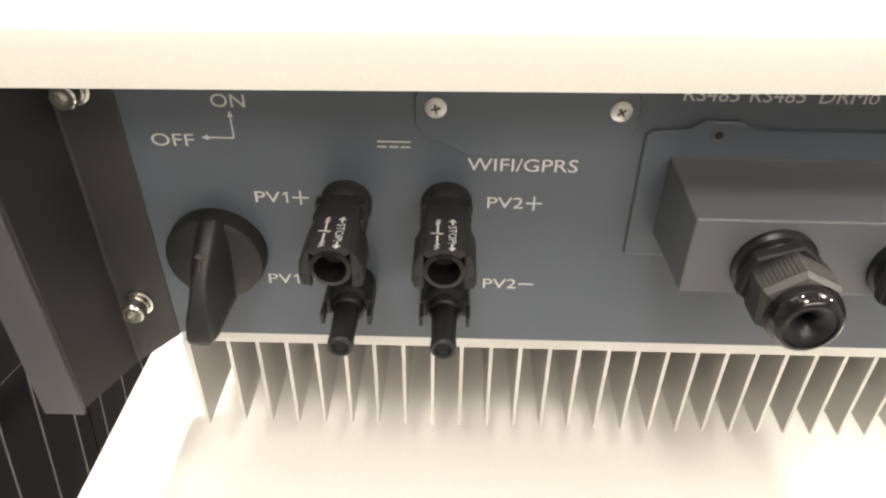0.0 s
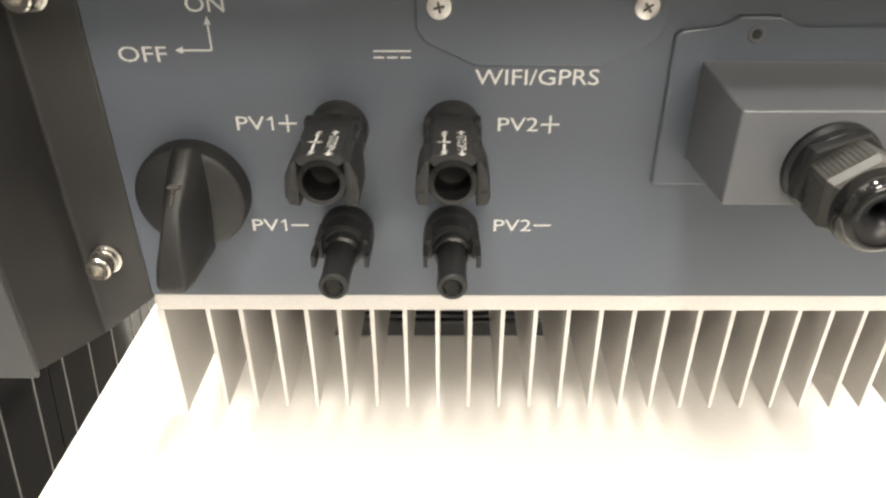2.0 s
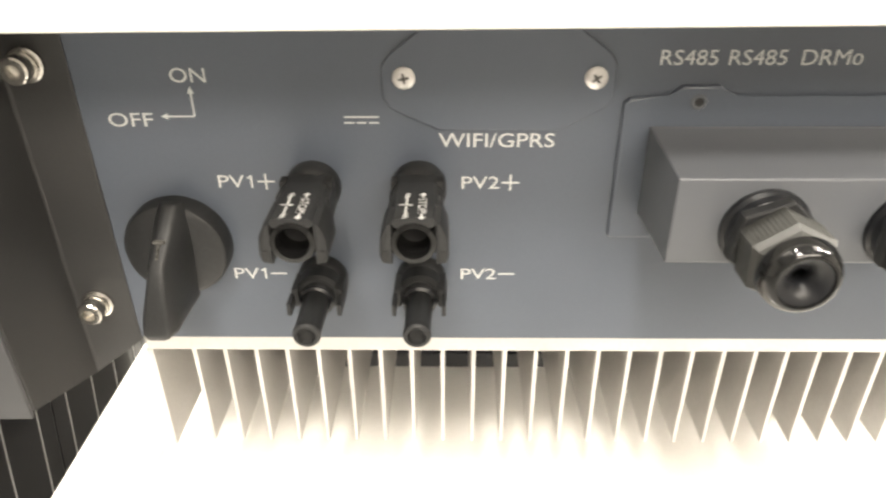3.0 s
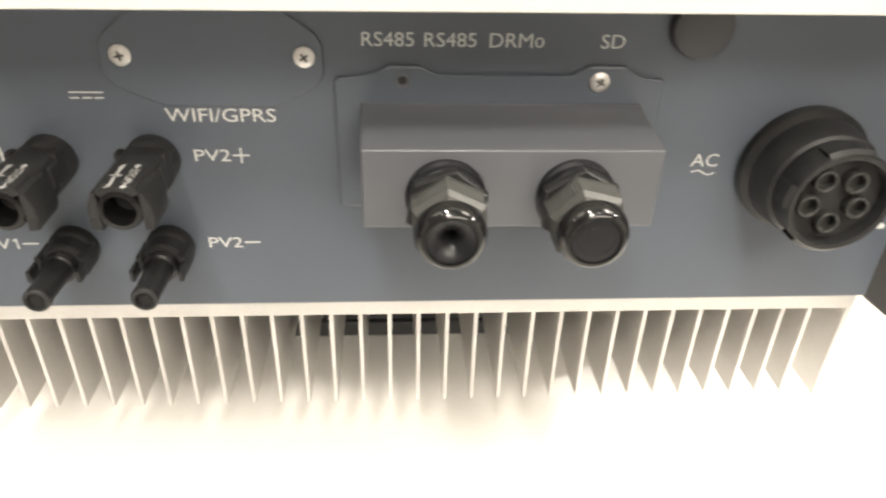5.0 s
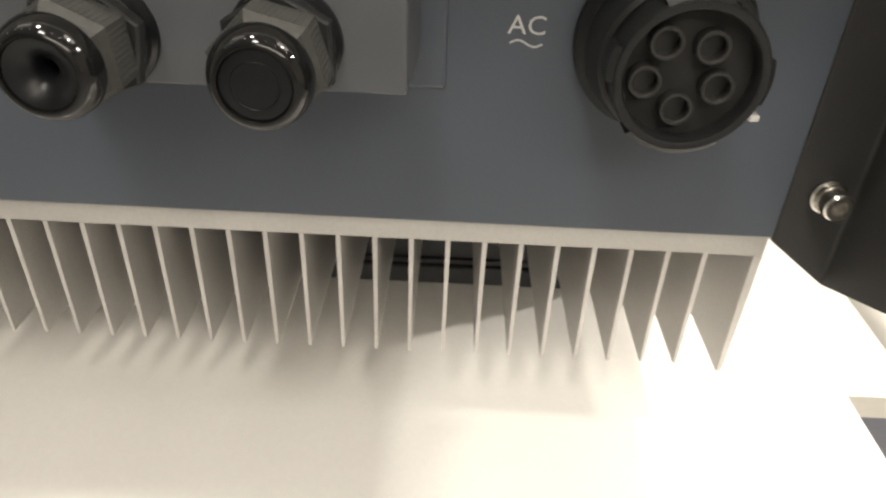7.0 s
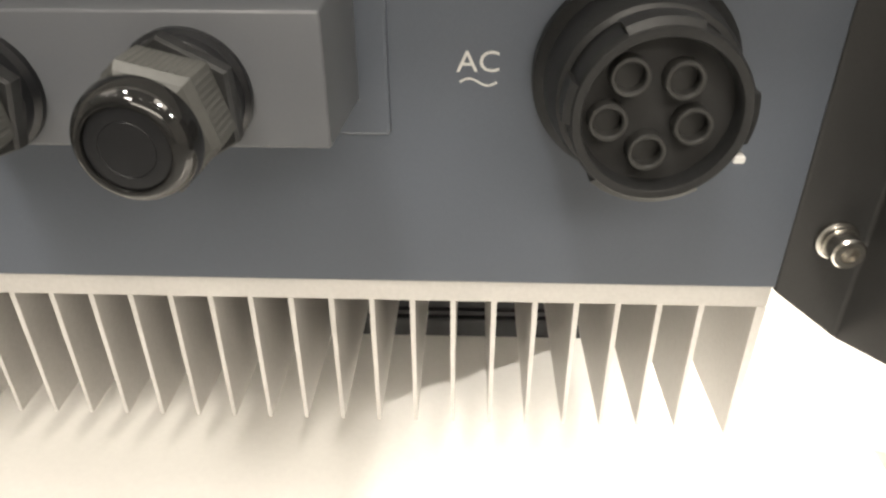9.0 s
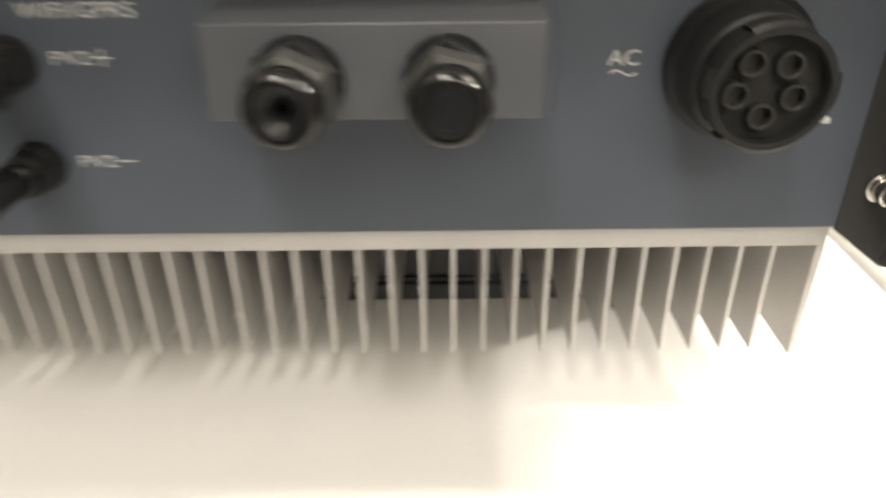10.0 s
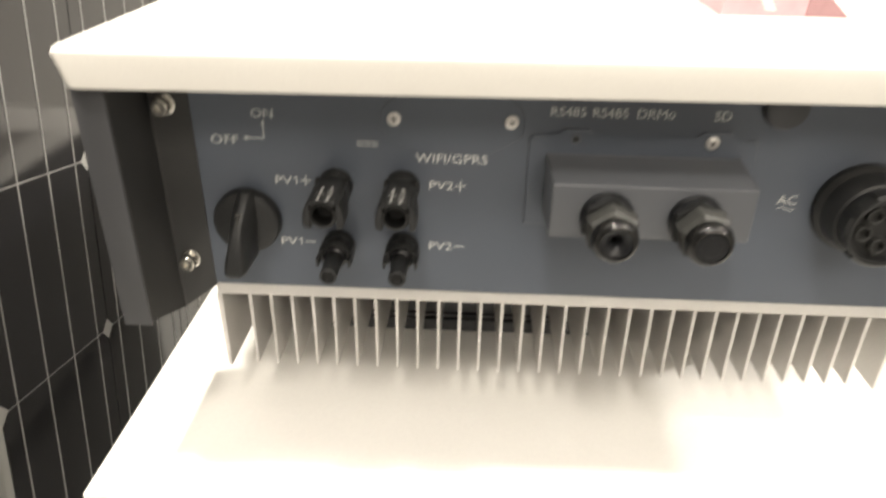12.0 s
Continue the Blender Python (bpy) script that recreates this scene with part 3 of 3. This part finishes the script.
# ---- solar plug connectors ----
def plus_plug(x, z):
    c = part("plus_connector", lathe(x, z, [(0.0, 0.0), (0.0086, 0.0), (0.0086, -0.0030), (0.0082, -0.0046), (0.0076, -0.0060), (0.0070, -0.0066)], 40), BLACK, inv, "black plus socket connector", smooth=True)
    part("collar", prism(rounded(x - 0.0076, x + 0.0076, z - 0.0066, z + 0.0066, 0.0030), -0.0130, -0.0050, 0.0006), BLACK, c, smooth=True)
    b = prism(rounded(x - 0.0070, x + 0.0070, z - 0.0068, z + 0.0066, 0.0022), -0.0255, -0.0125, 0.0007)
    part("barrel", b, BLACK, c, smooth=True)
    part("bore", lathe(x, z - 0.0006, [(0.0066, -0.0250), (0.0066, -0.0345), (0.0062, -0.0354), (0.0048, -0.0357), (0.0045, -0.0352), (0.0043, -0.0262)], 36), BLACK_GLOSS, c, smooth=True)
    part("bore_floor", lathe(x, z - 0.0006, [(0.0044, -0.0266), (0.0, -0.0265)], 28), SHADE, c, "dark bore")
    for sgn in (-1, 1):
        w = prism([(x + sgn * a, z + b_) for a, b_ in ((0.0058, 0.0058), (0.0074, 0.0050), (0.0092, 0.0010), (0.0096, -0.0046), (0.0088, -0.0070), (0.0060, -0.0074))], -0.0356, -0.0215, 0.0009)
        wing = part("latch_wing", w, BLACK, c, smooth=True)
        part("latch_window", block(x + sgn * 0.0079 - 0.0009, x + sgn * 0.0079 + 0.0009, -0.0359, -0.0354, z - 0.0058, z - 0.0030), SHADE, wing, "dark latch window")
        part("latch_window", block(x + sgn * 0.0068 - 0.0009, x + sgn * 0.0068 + 0.0009, -0.0122, -0.0080, z + 0.0030, z + 0.0069), SHADE, wing, "dark latch slot")
        part("side_rib", prism([(x + sgn * a, z + b_) for a, b_ in ((0.0066, 0.0050), (0.0078, 0.0046), (0.0080, -0.0020), (0.0068, -0.0024))], -0.0180, -0.0128, 0.0004), BLACK, wing)
    part("top_plate", prism(rounded(x - 0.0058, x + 0.0058, z + 0.0040, z + 0.0068, 0.0010), -0.0352, -0.0120, 0.0005), BLACK, c, smooth=True)
    # printed warning along the top of the barrel
    zt = z + 0.00695
    mark = bmesh.new()
    def flat(pts):
        mark.faces.new([mark.verts.new((x + a, -b_, zt)) for a, b_ in pts])
    def stroke(a0, b0, a1, b1, w):
        d = Vector((a1 - a0, b1 - b0)).normalized()
        n = Vector((-d.y, d.x)) * w / 2
        flat(((a0 + n.x, b0 + n.y), (a0 - n.x, b0 - n.y), (a1 - n.x, b1 - n.y), (a1 + n.x, b1 + n.y)))
    D = 0.0048
    for a0, b0, a1, b1, w in ((-0.0022, 0.0150, -0.0022, 0.0218, 0.0006), (-0.0022, 0.0232, -0.0022, 0.0300, 0.0006), (-0.0042, 0.0222, -0.0004, 0.0222, 0.0005), (-0.0022, 0.0218, -0.0010, 0.0228, 0.0006), (0.0022, 0.0158, 0.0022, 0.0178, 0.0006), (0.0022, 0.0276, 0.0022, 0.0298, 0.0006)):
        stroke(a0, b0 + D, a1, b1 + D, w)
    for yy in (0.0158, 0.0172, 0.0282, 0.0296):
        stroke(-0.0030, yy + D + 0.0006, -0.0014, yy + D - 0.0006, 0.0005)
    flat(((0.0010, 0.0162 + D), (0.0034, 0.0162 + D), (0.0022, 0.0146 + D)))
    flat(((0.0010, 0.0294 + D), (0.0022, 0.0310 + D), (0.0034, 0.0294 + D)))
    part("print_arrow", mark, PRINT, c)
    tx = word("print_stop", "STOP!", 0, 0.0090, 0, 0.0024, c)
    me = tx.data
    for v in me.vertices:   # lay the word flat, reading away from the panel
        a, b_ = v.co.x, v.co.z
        v.co = (b_, -a, 0.0)
    tx.location = Vector((x + 0.0022, -0.0276, zt)) - AT[c]
    return c


def minus_plug(x, z):
    c = part("minus_connector", lathe(x, z, [(0.0, 0.0), (0.0083, 0.0), (0.0083, -0.0030), (0.0078, -0.0045), (0.0073, -0.0050), (0.0071, -0.0105), (0.0062, -0.0118), (0.0046, -0.0120)], 40), BLACK, inv, "black minus plug connector", smooth=True)
    part("tip", lathe(x, z, [(0.0056, -0.0110), (0.0052, -0.0135), (0.0044, -0.0140), (0.0040, -0.0300), (0.0042, -0.0305), (0.0042, -0.0330), (0.0038, -0.0335), (0.0028, -0.0335)], 36), BLACK, c, smooth=True)
    h = lathe(x, z, [(0.0028, -0.0335), (0.0026, -0.0320), (0.0, -0.0318)], 6)
    part("tip_hole", h, SHADE, c, "dark hexagonal hole")
    part("seal_ring", lathe(x, z, [(0.0046, -0.0138), (0.0055, -0.0142), (0.0056, -0.0152), (0.0047, -0.0158)], 30), RUBBER, c, smooth=True)
    for sgn in (-1, 1):
        pr = prism([(x + sgn * a, z + b_) for a, b_ in ((0.0058, 0.0038), (0.0081, 0.0032), (0.0088, 0.0), (0.0083, -0.0032), (0.0060, -0.0032))], -0.0135, -0.0030, 0.0005)
        latch = part("latch", pr, BLACK, c, smooth=True)
        part("prong", prism([(x + sgn * a, z + b_) for a, b_ in ((0.0072, 0.0020), (0.0085, 0.0018), (0.0085, -0.0022), (0.0072, -0.0022))], -0.0200, -0.0130, 0.0003), BLACK, latch)
    return c


for x in (-0.1185, -0.0855):
    plus_plug(x, 0.9964)
    minus_plug(x, 0.9627)

# ---- pink carton on the cover ----
carton = thing("pink_carton", (0.092, 0.07, 1.0717), "small pink card carton standing on the white cover", "carton")
part("carton_body", prism([(0.071, 1.0717), (0.113, 1.0717), (0.116, 1.115), (0.077, 1.115)], 0.056, 0.098), PINK, carton)
# the carton's shadow on the cover, built as a dark pink wedge
part("folded_flap", prism([(0.1135, 1.0717), (0.136, 1.0717), (0.1150, 1.090)], 0.0565, 0.094), PINK_DARK, carton, "dark pink wedge standing for the carton's shadow")
part("pale_band", prism([(0.093, 1.0750), (0.098, 1.0745), (0.089, 1.0900), (0.083, 1.0900)], 0.0554, 0.0559), PINK_PALE, carton, "pale slanted band")

part("pink_sticker", block(-0.1180, -0.1075, 0.0730, 0.0850, 1.0717, 1.0720), PINK_PALE, inv, "pale pink sticker on the cover")

# ---- solar module beside the plinth ----
PX = -0.3800
E1, E2 = Vector((0, math.cos(radians(10.8)), -math.sin(radians(10.8)))), Vector((0, math.sin(radians(10.8)), math.cos(radians(10.8))))
ORG = Vector((PX, 0.053, 0.784))   # near corner of the cell row at the plinth's height
PITCH, SIZE = 0.1570, 0.1552
module = thing("solar_module", (PX, 0.5, FLOOR), "black monocrystalline solar module with silver frame standing beside the plinth", "solar panel")
ROWS_DOWN, ROWS_UP, COLS = 4, 6, 6


def on_panel(u, v, d=0.0):
    return ORG + E1 * u + E2 * v + Vector((d, 0, 0))


def slab(u0, u1, v0, v1, d0, d1, bm=None):
    bm = bm or bmesh.new()
    q = [(u0, v0), (u1, v0), (u1, v1), (u0, v1)]
    a = [bm.verts.new(on_panel(u, v, d0)) for u, v in q]
    b = [bm.verts.new(on_panel(u, v, d1)) for u, v in q]
    bm.faces.new(a)
    bm.faces.new(b[::-1])
    for i in range(4):
        j = (i + 1) % 4
        bm.faces.new((a[i], a[j], b[j], b[i]))
    return bm


U1, V0, V1 = COLS * PITCH, -ROWS_DOWN * PITCH, ROWS_UP * PITCH
part("backsheet", slab(-0.012, U1 + 0.012, V0 - 0.02, V1 + 0.02, -0.006, -0.0012), BACKSHEET, module, "white backsheet under glass")
for b in ((-0.026, -0.012, V0 - 0.034, V1 + 0.034), (U1 + 0.012, U1 + 0.026, V0 - 0.034, V1 + 0.034), (-0.012, U1 + 0.012, V0 - 0.034, V0 - 0.02), (-0.012, U1 + 0.012, V1 + 0.02, V1 + 0.034)):
    part("frame_bar", slab(*b, -0.035, 0.002), FRAME, module, "silver aluminium frame bar")
first = None
for i in range(COLS):
    for j in range(-ROWS_DOWN, ROWS_UP):
        c = on_panel((i + 0.5) * PITCH, (j + 0.5) * PITCH)
        if first is None:
            bm = bmesh.new()
            h, k = SIZE / 2, SIZE / 2 - 0.0085
            pts = [(h, -k), (h, k), (k, h), (-k, h), (-h, k), (-h, -k), (-k, -h), (k, -h)]
            a = [bm.verts.new(c + E1 * u + E2 * v) for u, v in pts]
            b = [bm.verts.new(c + E1 * u + E2 * v - Vector((0.001, 0, 0))) for u, v in pts]
            bm.faces.new(a)
            for q in range(8):
                w = (q + 1) % 8
                bm.faces.new((a[q], a[w], b[w], b[q]))
            first = part("cell", bm, CELL, module)
        else:
            again(first, AT[first] + (c - on_panel(0.5 * PITCH, (0.5 - ROWS_DOWN) * PITCH)), module)
wire = None
for i in range(COLS):
    for q in range(4):
        u = i * PITCH + PITCH * (q + 0.5) / 4
        if wire is None:
            wire = part("busbar", slab(u - 0.0007, u + 0.0007, V0 + 0.002, V1 - 0.002, 0.0001, 0.0005), BUSBAR, module, "thin silver busbar")
            u_first = u
        else:
            again(wire, AT[wire] + E1 * (u - u_first), module)

# ---- ceiling lamps ----
for x, y, z, power in SPOTS:
    t = thing("track_lamp", (x, y, CEILING), "white track spotlight hanging under the ceiling", "lamp", "track lamps over the display")
    part("stem", block(x - 0.01, x + 0.01, y - 0.01, y + 0.01, z + 0.10, CEILING), WHITE_COAT, t)
    part("lamp_head", block(x - 0.05, x + 0.05, y - 0.05, y + 0.05, z + 0.03, z + 0.10, 0.012), WHITE_COAT, t)
for i in range(12):
    x, y = -3.9 + i * 0.72, TRACK - 0.60
    t = thing("downlight", (x, y, CEILING), "small round ceiling downlight, lit", "lamp", "downlights in the ceiling")
    bm = bmesh.new()
    bmesh.ops.create_circle(bm, cap_ends=True, radius=0.038, segments=20, matrix=Matrix.Translation((x, y, CEILING - 0.012)))
    part("lens", bm, LED, t, "glowing lens")
    bm = bmesh.new()
    bmesh.ops.create_cone(bm, cap_ends=True, radius1=0.07, radius2=0.06, depth=0.01, segments=24, matrix=Matrix.Translation((x, y, CEILING - 0.005)))
    part("trim_ring", bm, WHITE_COAT, t)
# the floodlight on its stand
fx_, fy_, fz_ = FLOOD
t = thing("floodlight_stand", (fx_, fy_, FLOOR), "small white floodlight on a slim stand on the carpet", "lamp")
part("base_plate", block(fx_ - 0.13, fx_ + 0.13, fy_ - 0.13, fy_ + 0.13, FLOOR, FLOOR + 0.015, 0.004), WHITE_COAT, t)
part("pole", block(fx_ + 0.05, fx_ + 0.08, fy_ - 0.015, fy_ + 0.015, FLOOR + 0.015, fz_ + 0.05, 0.004), WHITE_COAT, t)
part("lamp_head", block(fx_ + 0.04, fx_ + 0.10, fy_ - 0.06, fy_ + 0.06, fz_ - 0.05, fz_ + 0.06, 0.010), WHITE_COAT, t)

# ---- cooling fins, last ----
FIN0, FINP, NF = 0.1664, 0.01167, 30
bm = prism([(-0.0008, 0.9253), (0.0008, 0.9253), (0.00055, 0.8785), (-0.00055, 0.8785)], 0.0080, BACK - 0.005)
fin = part("fin", bm, ALUMINIUM, sink, "thin pale aluminium cooling fin")
fc = AT[fin].copy()
fin.location = Vector((FIN0, fc.y, fc.z)) - AT[sink]
AT[fin] = Vector((FIN0, fc.y, fc.z))
for i in range(1, NF):
    again(fin, (FIN0 - i * FINP, fc.y, fc.z), sink)
for sgn, x in ((1, 0.1812), (-1, -0.1872)):
    part("outer_fin", prism([(x, 0.9253), (x + sgn * 0.0028, 0.9253), (x + sgn * 0.0026, 0.9050), (x + sgn * 0.0020, 0.8770), (x + sgn * 0.0003, 0.8760)], 0.0072, BACK - 0.004), ALUMINIUM, sink, "thick tapered outer cooling fin")
